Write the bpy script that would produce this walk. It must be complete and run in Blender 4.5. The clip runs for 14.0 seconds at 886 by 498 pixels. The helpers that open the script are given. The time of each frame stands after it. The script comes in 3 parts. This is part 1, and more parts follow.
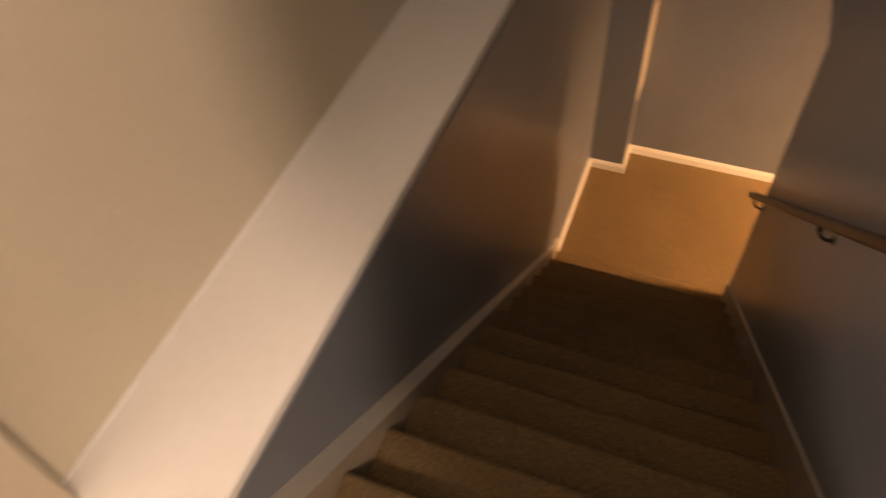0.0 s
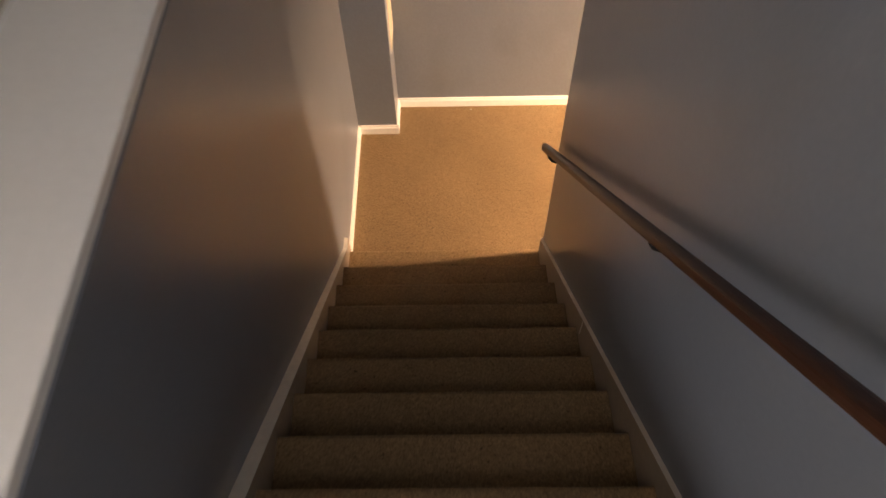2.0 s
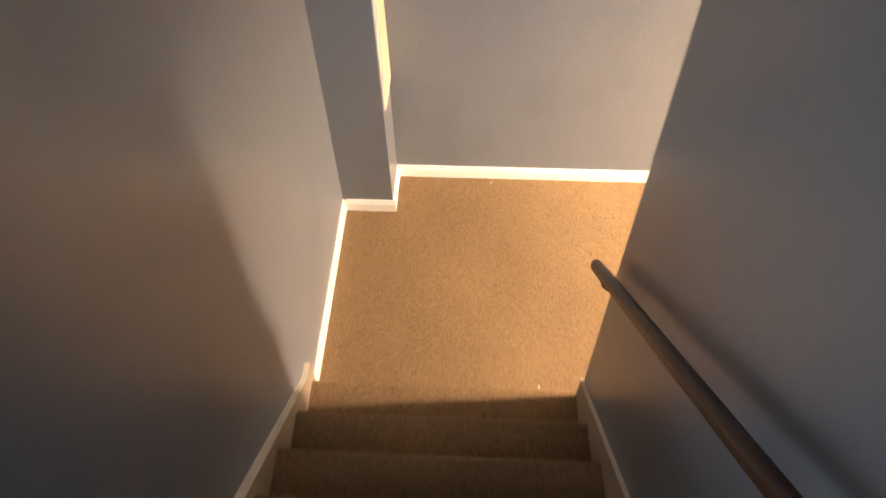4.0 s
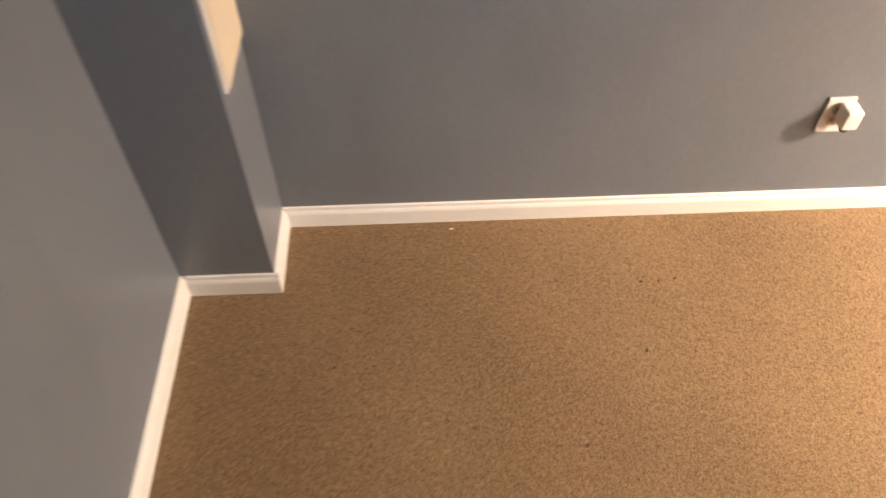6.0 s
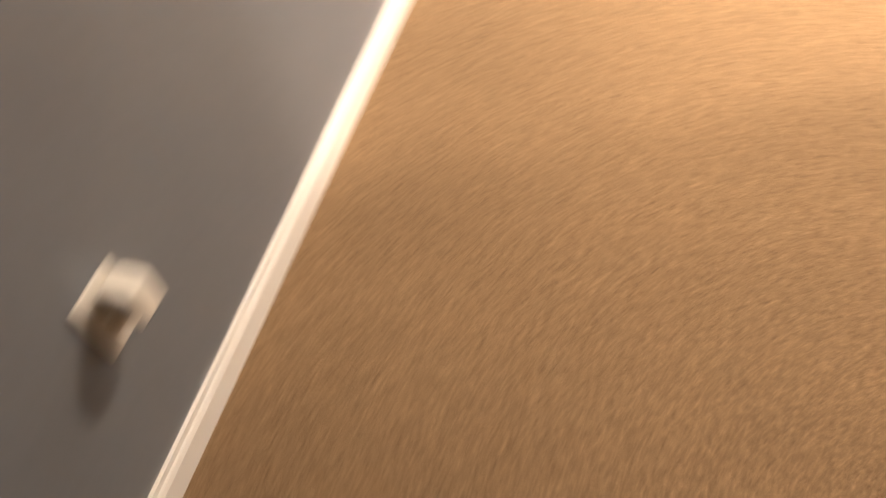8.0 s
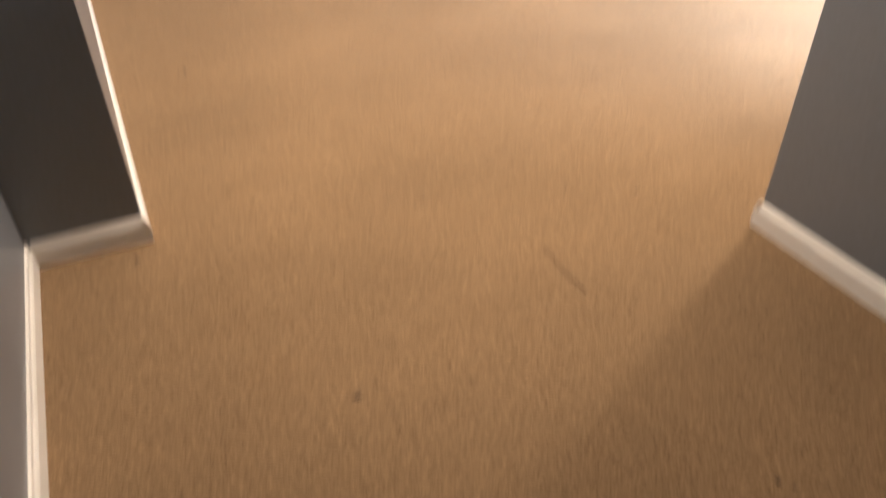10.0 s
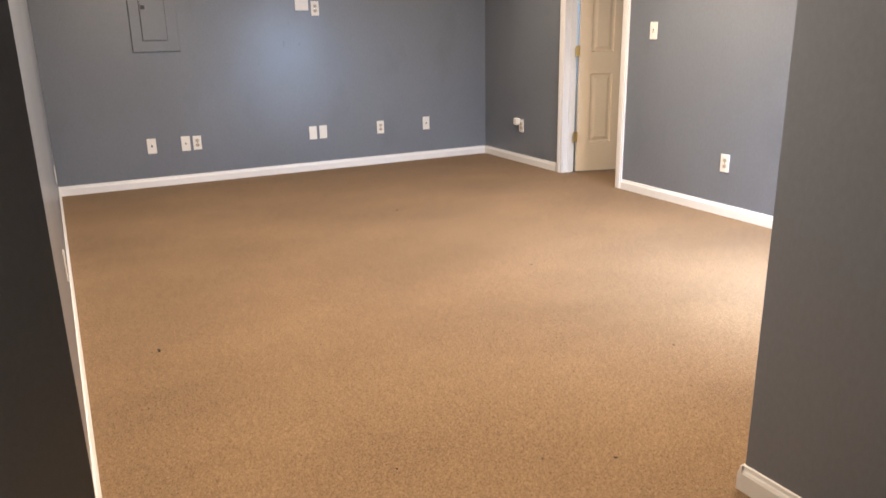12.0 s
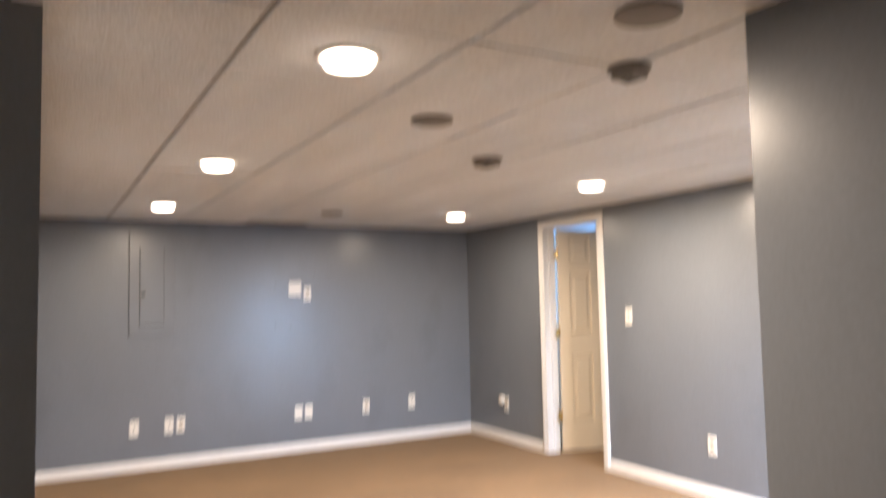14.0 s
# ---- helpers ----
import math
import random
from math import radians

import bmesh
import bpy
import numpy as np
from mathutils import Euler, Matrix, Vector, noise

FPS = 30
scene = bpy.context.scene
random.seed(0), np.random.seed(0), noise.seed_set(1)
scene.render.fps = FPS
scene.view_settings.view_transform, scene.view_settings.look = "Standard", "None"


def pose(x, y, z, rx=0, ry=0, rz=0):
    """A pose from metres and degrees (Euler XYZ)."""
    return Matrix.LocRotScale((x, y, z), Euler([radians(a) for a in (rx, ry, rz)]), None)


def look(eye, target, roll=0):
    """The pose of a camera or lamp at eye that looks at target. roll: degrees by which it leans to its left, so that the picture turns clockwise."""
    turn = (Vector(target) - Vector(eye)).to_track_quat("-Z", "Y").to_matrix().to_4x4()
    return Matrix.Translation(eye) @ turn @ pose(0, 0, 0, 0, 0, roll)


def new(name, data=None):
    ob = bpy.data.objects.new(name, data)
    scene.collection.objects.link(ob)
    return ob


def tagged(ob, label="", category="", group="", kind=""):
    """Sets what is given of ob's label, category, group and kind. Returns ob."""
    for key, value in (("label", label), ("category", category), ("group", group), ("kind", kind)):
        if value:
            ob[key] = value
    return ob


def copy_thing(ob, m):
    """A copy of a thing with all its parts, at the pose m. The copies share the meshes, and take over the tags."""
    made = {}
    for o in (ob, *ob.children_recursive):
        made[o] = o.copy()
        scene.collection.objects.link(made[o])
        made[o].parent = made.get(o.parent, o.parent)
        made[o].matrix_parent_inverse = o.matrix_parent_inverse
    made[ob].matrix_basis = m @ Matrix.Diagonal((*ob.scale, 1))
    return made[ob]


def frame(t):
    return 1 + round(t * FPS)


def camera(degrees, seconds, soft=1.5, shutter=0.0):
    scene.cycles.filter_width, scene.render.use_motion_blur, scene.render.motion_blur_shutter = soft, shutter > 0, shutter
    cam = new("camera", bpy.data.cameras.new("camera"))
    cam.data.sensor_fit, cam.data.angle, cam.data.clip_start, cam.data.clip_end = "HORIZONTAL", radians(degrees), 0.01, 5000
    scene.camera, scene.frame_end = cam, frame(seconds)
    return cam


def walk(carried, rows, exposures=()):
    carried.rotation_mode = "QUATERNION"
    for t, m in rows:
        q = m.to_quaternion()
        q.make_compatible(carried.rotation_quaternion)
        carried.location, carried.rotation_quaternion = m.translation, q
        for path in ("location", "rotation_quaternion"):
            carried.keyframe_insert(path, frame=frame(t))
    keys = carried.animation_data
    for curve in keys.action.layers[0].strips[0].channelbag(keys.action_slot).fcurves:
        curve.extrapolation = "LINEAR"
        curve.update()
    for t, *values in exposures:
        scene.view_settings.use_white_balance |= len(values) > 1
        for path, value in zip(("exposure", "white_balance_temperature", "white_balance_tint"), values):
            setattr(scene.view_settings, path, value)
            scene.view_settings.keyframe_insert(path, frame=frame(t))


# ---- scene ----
cam = camera(61.8, 14.0, shutter=0.9)
PATH = [
    (0, (0.619, -3.188, 4.08), (0.093, -2.023, 2.541), -4.4),
    (0.5, (0.674, -2.978, 4.077), (0.331, -1.812, 2.489), -4.4),
    (1, (0.693, -2.698, 4.093), (0.564, -1.584, 2.437), -2.8),
    (1.5, (0.666, -2.52, 3.957), (0.588, -1.424, 2.285), -2.0),
    (2, (0.613, -2.317, 3.765), (0.589, -1.231, 2.086), -1.8),
    (2.5, (0.648, -2.095, 3.567), (0.636, -1.04, 1.868), -1.6),
    (3, (0.639, -1.861, 3.411), (0.63, -0.82, 1.703), -1.6),
    (3.5, (0.678, -1.618, 3.243), (0.617, -0.527, 1.567), -1.6),
    (3.7, (0.681, -1.522, 3.153), (0.595, -0.38, 1.514), -1.7),
    (5.8, (0.651, -0.229, 1.755), (0.678, 1.011, 0.187), -0.3),
    (6, (0.671, -0.198, 1.692), (0.723, 1.068, 0.144), -0.2),
    (6.5, (0.741, 0.095, 1.43), (0.886, 1.347, -0.123), -2.3),
    (7, (0.908, 0.345, 1.235), (1.376, 1.51, -0.322), -5.2),
    (7.2, (0.999, 0.42, 1.207), (1.595, 1.504, -0.366), -7.7),
    (9.3, (2.038, 0.922, 1.136), (3.116, 0.433, -0.477), -0.2),
    (9.5, (2.025, 0.925, 1.191), (3.141, 0.413, -0.388), 0.2),
    (10, (1.983, 0.941, 1.243), (3.428, 0.29, 0.022), -0.7),
    (10.5, (1.952, 0.939, 1.249), (3.56, 0.204, 0.315), -1.1),
    (11, (1.939, 0.955, 1.248), (3.61, 0.141, 0.511), -1.0),
    (11.5, (1.961, 0.946, 1.233), (3.66, 0.094, 0.611), -1.1),
    (12, (1.969, 0.945, 1.229), (3.679, 0.078, 0.66), -1.1),
    (12.5, (1.982, 0.971, 1.232), (3.702, 0.091, 0.716), -1.0),
    (13, (1.957, 0.987, 1.262), (3.699, 0.099, 0.84), -0.9),
    (13.5, (1.935, 0.993, 1.333), (3.702, 0.079, 1.122), -1.1),
    (14, (1.92, 1.007, 1.347), (3.67, 0.05, 1.483), -1.2),
]
EXPOSURES = [
    (0, 2.85, 11400, 35), (0.5, 3.05, 10800, 34), (1, 3.35, 8800, 29), (1.5, 3.5, 7400, 25), (2, 3.6, 7100, 22), (2.5, 3.85, 6900, 20), (3.7, 4.1, 6300, 16), (5.8, 3.2, 5400, 13),
    (7.2, 2.4, 5250, 13), (9.3, 0.78, 5550, 11), (10, 0.27, 5200, 11), (10.6, 0.15, 5200, 11), (12.5, 0.15, 5200, 11), (13, 0.25, 5200, 11), (14, 0.5, 5200, 11),
]
walk(cam, [(t, look(eye, target, roll)) for t, eye, target, roll in PATH], EXPOSURES)

# ---- world, daylight, lamps ----
SUN_UP, SUN_TURN = radians(38), radians(200)
world = bpy.data.worlds.new("sky")
world.use_nodes = True
scene.world = world
wn = world.node_tree.nodes
sky = wn.new("ShaderNodeTexSky")
sky.sky_type, sky.sun_disc, sky.sun_elevation, sky.sun_rotation = "NISHITA", False, SUN_UP, SUN_TURN
world.node_tree.links.new(sky.outputs["Color"], wn["Background"].inputs["Color"])
wn["Background"].inputs["Strength"].default_value = 0.12

WARM = (1.0, 0.70, 0.42)
CEIL = 2.06
# the six ceiling lights: place and strength
LAMPS = ((3.90, 0.225, 46), (5.70, 0.225, 28), (7.44, 0.24, 18), (3.86, -2.05, 60), (5.55, -2.06, 43), (7.36, -2.10, 13))


def area_lamp(name, m, watts, colour, size, size_y=0.0, shape="DISK", spread=180):
    data = bpy.data.lights.new(name, "AREA")
    data.shape, data.size, data.energy, data.color, data.spread = shape, size, watts, colour, radians(spread)
    if size_y:
        data.size_y = size_y
    ob = new(name, data)
    ob.matrix_world = m
    return ob


for lx, ly, watts in LAMPS:
    area_lamp("downlight_glow", look((lx, ly, CEIL - 0.036), (lx, ly + 1e-4, 0)), watts, WARM, 0.15)
HALL = (0.93, 0.965, 0.975)
# soft fill added in the unseen upper hall to light walls, ledge and treads
area_lamp("hall_fill", look((0.40, -6.6, 4.93), (0.40, -2.2, 3.0)), 9, HALL, 2.4, spread=120)
area_lamp("hall_fill", look((-1.2, -6.6, 4.90), (0.6, -2.2, 3.0)), 10, HALL, 2.2, spread=120)
area_lamp("hall_fill", look((2.6, -4.37, 4.93), (-0.3, -2.6, 3.2)), 12, HALL, 0.30)
area_lamp("hall_fill", look((0.35, -3.55, 4.96), (0.45, -2.2, 2.0)), 0.8, HALL, 0.8)
# sky light standing in the glazed door of the room's near wall
area_lamp("daylight", look((3.13, -2.38, 1.03), (4.13, -2.15, 0.05)), 56, (0.72, 0.85, 1.0), 0.46, 1.75, "RECTANGLE", spread=112)
# sky light in the window of the room behind the open door
area_lamp("daylight", look((8.3, -4.9, 1.5), (8.0, -3.9, 1.2)), 28, (0.40, 0.66, 1.0), 0.8, 1.0, "RECTANGLE")


# ---- materials ----
def material(name, colour, rough=0.6, vary=0.08, grain=60.0, bump=0.05, bump_scale=300.0, metal=0.0, stretch=(1, 1, 1),
             broad_weight=1.0, detail=3.0, harsh=0.5, sheen=0.0, stains=0.0, stain_colour=(0, 0, 0), spec=0.5, depth=0.002, gloss_vary=0.1):
    m = bpy.data.materials.new(name)
    m.use_nodes = True
    nt, n = m.node_tree, m.node_tree.nodes
    p = n["Principled BSDF"]
    p.inputs["Metallic"].default_value = metal
    p.inputs["Specular IOR Level"].default_value = spec
    p.inputs["Sheen Weight"].default_value, p.inputs["Sheen Roughness"].default_value = sheen, 0.5
    geo = n.new("ShaderNodeTexCoord")
    mp = n.new("ShaderNodeMapping")
    mp.inputs["Scale"].default_value = stretch
    nt.links.new(geo.outputs["Object"], mp.inputs["Vector"])

    def noise_tex(scale, detail=3.0, harsh=0.5):
        t = n.new("ShaderNodeTexNoise")
        t.inputs["Roughness"].default_value = harsh
        t.inputs["Scale"].default_value, t.inputs["Detail"].default_value = scale, detail
        nt.links.new(mp.outputs["Vector"], t.inputs["Vector"])
        return t

    fine, broad = noise_tex(grain, detail, harsh), noise_tex(1.7, 4.0)
    add = n.new("ShaderNodeMath")
    add.operation = "ADD"
    nt.links.new(fine.outputs["Fac"], add.inputs[0])
    weigh = n.new("ShaderNodeMath")
    weigh.operation = "MULTIPLY_ADD"
    weigh.inputs[1].default_value, weigh.inputs[2].default_value = broad_weight, 0.5 * (1 - broad_weight)
    nt.links.new(broad.outputs["Fac"], weigh.inputs[0])
    nt.links.new(weigh.outputs[0], add.inputs[1])
    ramp = n.new("ShaderNodeMapRange")
    ramp.inputs["From Min"].default_value, ramp.inputs["From Max"].default_value = 0.6, 1.4
    ramp.inputs["To Min"].default_value, ramp.inputs["To Max"].default_value = 1 - vary, 1 + vary
    nt.links.new(add.outputs[0], ramp.inputs["Value"])
    mul = n.new("ShaderNodeVectorMath")
    mul.operation = "SCALE"
    mul.inputs[0].default_value = colour
    nt.links.new(ramp.outputs["Result"], mul.inputs["Scale"])
    colour_out = mul.outputs[0]
    if stains:
        sp = noise_tex(2.6, 5.0)
        cut = n.new("ShaderNodeMapRange")
        cut.inputs["From Min"].default_value, cut.inputs["From Max"].default_value = 0.56, 0.75
        cut.inputs["To Max"].default_value = stains
        nt.links.new(sp.outputs["Fac"], cut.inputs["Value"])
        mix = n.new("ShaderNodeMix")
        mix.data_type = "RGBA"
        mix.inputs["B"].default_value = (*stain_colour, 1)
        nt.links.new(cut.outputs["Result"], mix.inputs["Factor"])
        nt.links.new(colour_out, mix.inputs["A"])
        colour_out = mix.outputs["Result"]
    nt.links.new(colour_out, p.inputs["Base Color"])
    rr = n.new("ShaderNodeMapRange")
    rr.inputs["From Min"].default_value, rr.inputs["From Max"].default_value = 0.3, 0.7
    rr.inputs["To Min"].default_value, rr.inputs["To Max"].default_value = rough * (1 - gloss_vary), min(1.0, rough * (1 + gloss_vary))
    nt.links.new(broad.outputs["Fac"], rr.inputs["Value"])
    nt.links.new(rr.outputs["Result"], p.inputs["Roughness"])
    if bump:
        bt = noise_tex(bump_scale, 2.0)
        b = n.new("ShaderNodeBump")
        b.inputs["Strength"].default_value, b.inputs["Distance"].default_value = bump, depth
        nt.links.new(bt.outputs["Fac"], b.inputs["Height"])
        nt.links.new(b.outputs["Normal"], p.inputs["Normal"])
    return m


def glowing(name, colour, strength):
    m = bpy.data.materials.new(name)
    m.use_nodes = True
    p = m.node_tree.nodes["Principled BSDF"]
    p.inputs["Base Color"].default_value = (0.8, 0.8, 0.8, 1)
    p.inputs["Emission Color"].default_value = (*colour, 1)
    p.inputs["Emission Strength"].default_value = strength
    return m


def carpet():
    """Cut pile: single tufts, clumps of pile and wide traffic marks."""
    m = material("tan_carpet", (0.214, 0.143, 0.076), 0.95, 0.75, 130, 0.0, spec=0.08, broad_weight=0.30, detail=6.0, harsh=0.8,
                 sheen=0.04, stains=0.14, stain_colour=(0.140, 0.089, 0.043), stretch=(1.0, 0.7, 1.0))
    nt, n = m.node_tree, m.node_tree.nodes
    p = n["Principled BSDF"]
    old = p.inputs["Base Color"].links[0].from_socket
    tex = n.new("ShaderNodeTexCoord")
    tuft = n.new("ShaderNodeTexVoronoi")
    tuft.inputs["Scale"].default_value = 310.0
    nt.links.new(tex.outputs["Object"], tuft.inputs["Vector"])
    sep = n.new("ShaderNodeSeparateColor")
    nt.links.new(tuft.outputs["Color"], sep.inputs["Color"])
    spread = n.new("ShaderNodeMapRange")
    spread.inputs["To Min"].default_value, spread.inputs["To Max"].default_value = 0.70, 1.30
    nt.links.new(sep.outputs["Red"], spread.inputs["Value"])
    mul = n.new("ShaderNodeVectorMath")
    mul.operation = "SCALE"
    nt.links.new(old, mul.inputs[0])
    nt.links.new(spread.outputs["Result"], mul.inputs["Scale"])
    # rare dark fibres and grit
    grit = n.new("ShaderNodeTexNoise")
    grit.inputs["Scale"].default_value, grit.inputs["Detail"].default_value = 48.0, 2.0
    nt.links.new(tex.outputs["Object"], grit.inputs["Vector"])
    few = n.new("ShaderNodeMapRange")
    few.inputs["From Min"].default_value, few.inputs["From Max"].default_value = 0.70, 0.76
    few.inputs["To Min"].default_value, few.inputs["To Max"].default_value = 1.0, 0.45
    nt.links.new(grit.outputs["Fac"], few.inputs["Value"])
    dim = n.new("ShaderNodeVectorMath")
    dim.operation = "SCALE"
    nt.links.new(mul.outputs[0], dim.inputs[0])
    nt.links.new(few.outputs["Result"], dim.inputs["Scale"])
    nt.links.new(dim.outputs[0], p.inputs["Base Color"])
    b = n.new("ShaderNodeBump")
    b.inputs["Strength"].default_value, b.inputs["Distance"].default_value, b.invert = 0.35, 0.004, True
    nt.links.new(tuft.outputs["Distance"], b.inputs["Height"])
    nt.links.new(b.outputs["Normal"], p.inputs["Normal"])
    return m


CARPET = carpet()
GREY = material("grey_wall_paint", (0.166, 0.183, 0.211), 0.31, 0.08, 90, 0.22, 190, gloss_vary=0.10, stains=0.40, stain_colour=(0.118, 0.130, 0.150), depth=0.0012, stretch=(1, 1, 0.6))
BEIGE = material("beige_wall_paint", (0.60, 0.53, 0.42), 0.6, 0.04, 60, 0.2, 260, depth=0.001)
WHITE = material("white_trim_paint", (0.78, 0.77, 0.74), 0.38, 0.03, 40, 0.15, 120, depth=0.0008)
CAP = material("cream_top_colour", (0.66, 0.61, 0.53), 0.5, 0.10, 40, 0.15, 120, depth=0.0008)
SKIRT = material("tan_skirt_colour", (0.32, 0.26, 0.195), 0.5, 0.12, 40, 0.15, 120, depth=0.0008)
TILE = material("ceiling_tile", (0.75, 0.79, 0.84), 0.9, 0.22, 110, 0.6, 80, spec=0.2, depth=0.003, stretch=(0.35, 1.6, 1))
TEE = material("ceiling_grid", (0.24, 0.23, 0.22), 0.6, 0.15, 30, 0.1)
WOOD = material("dark_stained_wood", (0.052, 0.020, 0.011), 0.38, 0.35, 40, 0.2, 90, stretch=(6, 0.6, 0.6), depth=0.001)
DOORPAINT = material("cream_door_paint", (0.70, 0.62, 0.47), 0.45, 0.03, 50, 0.25, 220, depth=0.001)
PLATE = material("white_plastic", (0.78, 0.76, 0.70), 0.3, 0.02, 30, 0)
DARKPLASTIC = material("dark_slot", (0.03, 0.03, 0.03), 0.5, 0.05, 30, 0)
SOCKET = material("ivory_socket", (0.50, 0.44, 0.34), 0.4, 0.03, 30, 0)
BRASS = material("brass", (0.62, 0.42, 0.14), 0.3, 0.15, 60, 0.1, metal=1.0)
CHROME = material("chrome", (0.6, 0.62, 0.62), 0.15, 0.05, 60, 0, metal=1.0)
BLACKMETAL = material("black_metal", (0.02, 0.018, 0.016), 0.4, 0.1, 60, 0.1, metal=0.6)
GREYPLASTIC = material("grey_plastic", (0.22, 0.21, 0.20), 0.5, 0.05, 40, 0.1)
CONCRETE = material("concrete", (0.32, 0.31, 0.29), 0.85, 0.15, 30, 0.5, 80)
CRUMB = material("dark_crumb", (0.02, 0.013, 0.008), 0.8, 0.3, 200, 0.3)
THREAD = material("brown_thread", (0.06, 0.038, 0.022), 0.9, 0.2, 200, 0)
LINT = material("pale_lint", (0.65, 0.60, 0.52), 0.9, 0.1, 200, 0.3)
GLOW = glowing("lit_diffuser", WARM, 13.0)
GLASS = bpy.data.materials.new("window_glass")
GLASS.use_nodes = True
gp = GLASS.node_tree.nodes["Principled BSDF"]
gp.inputs["Transmission Weight"].default_value, gp.inputs["Roughness"].default_value, gp.inputs["IOR"].default_value = 1.0, 0.0, 1.45


# ---- mesh helpers ----
def add_box(bm, x0, x1, y0, y1, z0, z1, bevel=0.0, segments=1):
    r = bmesh.ops.create_cube(bm, size=1.0)
    vs = r["verts"]
    bmesh.ops.transform(bm, matrix=Matrix.Translation(((x0 + x1) / 2, (y0 + y1) / 2, (z0 + z1) / 2)) @ Matrix.Diagonal((x1 - x0, y1 - y0, z1 - z0, 1)), verts=vs)
    if bevel:
        es = list({e for v in vs for e in v.link_edges})
        bmesh.ops.bevel(bm, geom=es, offset=bevel, segments=segments, profile=0.5, affect="EDGES")


def box(*dims, bevel=0.0, segments=1):
    bm = bmesh.new()
    add_box(bm, *dims, bevel=bevel, segments=segments)
    return bm


def prism(points, axis, a, b):
    """A closed outline in the plane across axis, drawn out from a to b."""
    bm = bmesh.new()

    def place(u, v, w):
        return {"x": (w, u, v), "y": (u, w, v), "z": (u, v, w)}[axis]

    first = [bm.verts.new(place(u, v, a)) for u, v in points]
    last = [bm.verts.new(place(u, v, b)) for u, v in points]
    bm.faces.new(first), bm.faces.new(list(reversed(last)))
    for k in range(len(points)):
        bm.faces.new((first[k - 1], first[k], last[k], last[k - 1]))
    bmesh.ops.recalc_face_normals(bm, faces=bm.faces)
    return bm


def disc(r, depth, segments=32, bevel=0.0, r2=None):
    bm = bmesh.new()
    bmesh.ops.create_cone(bm, cap_ends=True, segments=segments, radius1=r, radius2=r if r2 is None else r2, depth=depth)
    if bevel:
        es = [e for e in bm.edges if abs(e.verts[0].co.z - e.verts[1].co.z) < 1e-6]
        bmesh.ops.bevel(bm, geom=es, offset=bevel, segments=2, profile=0.5, affect="EDGES")
    return bm


def to_mesh(name, bm, mat, smooth=False):
    me = bpy.data.meshes.new(name)
    if smooth:
        for f in bm.faces:
            f.smooth = True
    bm.to_mesh(me)
    bm.free()
    me.materials.append(mat)
    return me


def part(name, bm, mat, parent, label="", at=None, smooth=False):
    ob = new(name, to_mesh(name, bm, mat, smooth))
    ob.parent = parent
    if at is not None:
        ob.matrix_basis = at
    if label:
        ob["label"] = label
    return ob


def setting(name, bm, mat, label, category, smooth=False):
    return tagged(new(name, to_mesh(name, bm, mat, smooth)), label, category, kind="structure")


def thing(name, m, label, category, group=""):
    ob = new(name)
    ob.matrix_basis = m
    ob.empty_display_size = 0.05
    return tagged(ob, label, category, group)


# ---- plan ----
RISE, RUN, STEPS = 0.182, 0.218, 14
SLANT = 0.04  # the wall with the handrail runs a little askew
BACK_Y, JUT_X, ROOM_Y = 1.305, 3.856, 1.042
JUT_Y = 1.008  # the side wall of the room runs a little askew
STAIR_R, BLOCK_X, BLOCK_Y = 1.125, 2.234, 0.058
RW_Y, NEAR_X = -0.577, 3.173
RW_END = -0.604  # the passage wall runs a little askew too
FAR_X, DOOR_Y = 8.55, -2.905
WALL_TOP = CEIL + 0.055  # walls run up past the hung ceiling
PILLAR_X, PILLAR_Y = 0.257, 1.060
LEDGE_Z, LEDGE_X, TOP = 2.742, -0.322, 5.05
LANDING_Y = -(STEPS - 1) * RUN
OPEN_X0, OPEN_X1, DOOR_TOP = 6.50, 7.215, 1.95

# ---- floors, ceilings, walls ----
setting("floor", box(-0.4, FAR_X + 0.2, DOOR_Y - 2.2, BACK_Y + 0.15, -0.12, 0.0), CARPET, "tan cut-pile carpet with small stains and crumbs", "carpet")
setting("floor_upper", box(-3.1, 3.2, -7.0, LANDING_Y - 0.02, 2.35, STEPS * RISE - 0.001), CARPET, "tan carpeted landing at the head of the stairs", "landing")
setting("wall_stair_left", box(LEDGE_X - 0.1, 0, LANDING_Y - 0.019, BACK_Y + 0.15, 0, LEDGE_Z - 0.035), GREY, "semi-gloss grey painted wall beside the stairs", "wall")
setting("wall_upper_left", box(LEDGE_X - 0.12, LEDGE_X, -3.1, 0.47, LEDGE_Z - 0.035, TOP), BEIGE, "beige painted wall rising behind the ledge", "wall")
setting("wall_stair_right", prism([(STAIR_R, -0.026), (STAIR_R + 0.12, -0.026), (STAIR_R + 0.12 + 3.3 * SLANT, -3.3), (STAIR_R + 3.3 * SLANT, -3.3)], "z", 0, TOP), GREY, "grey painted wall with the handrail", "wall")
setting("wall_block", prism([(STAIR_R + 0.12, -0.2), (BLOCK_X, -0.2), (BLOCK_X, BLOCK_Y), (STAIR_R + 0.12, -0.017)], "z", 0, WALL_TOP), GREY, "grey painted wall at the foot of the stairs", "wall")
setting("wall_stair_upper", box(STAIR_R, STAIR_R + 0.12, -0.026, 0.59, CEIL + 0.001, TOP), GREY, "grey wall of the stairwell above the passage", "wall")
setting("wall_block_side", box(BLOCK_X - 0.12, BLOCK_X, RW_END - 0.12, -0.2, 0, WALL_TOP), GREY, "grey painted return wall of the passage", "wall")
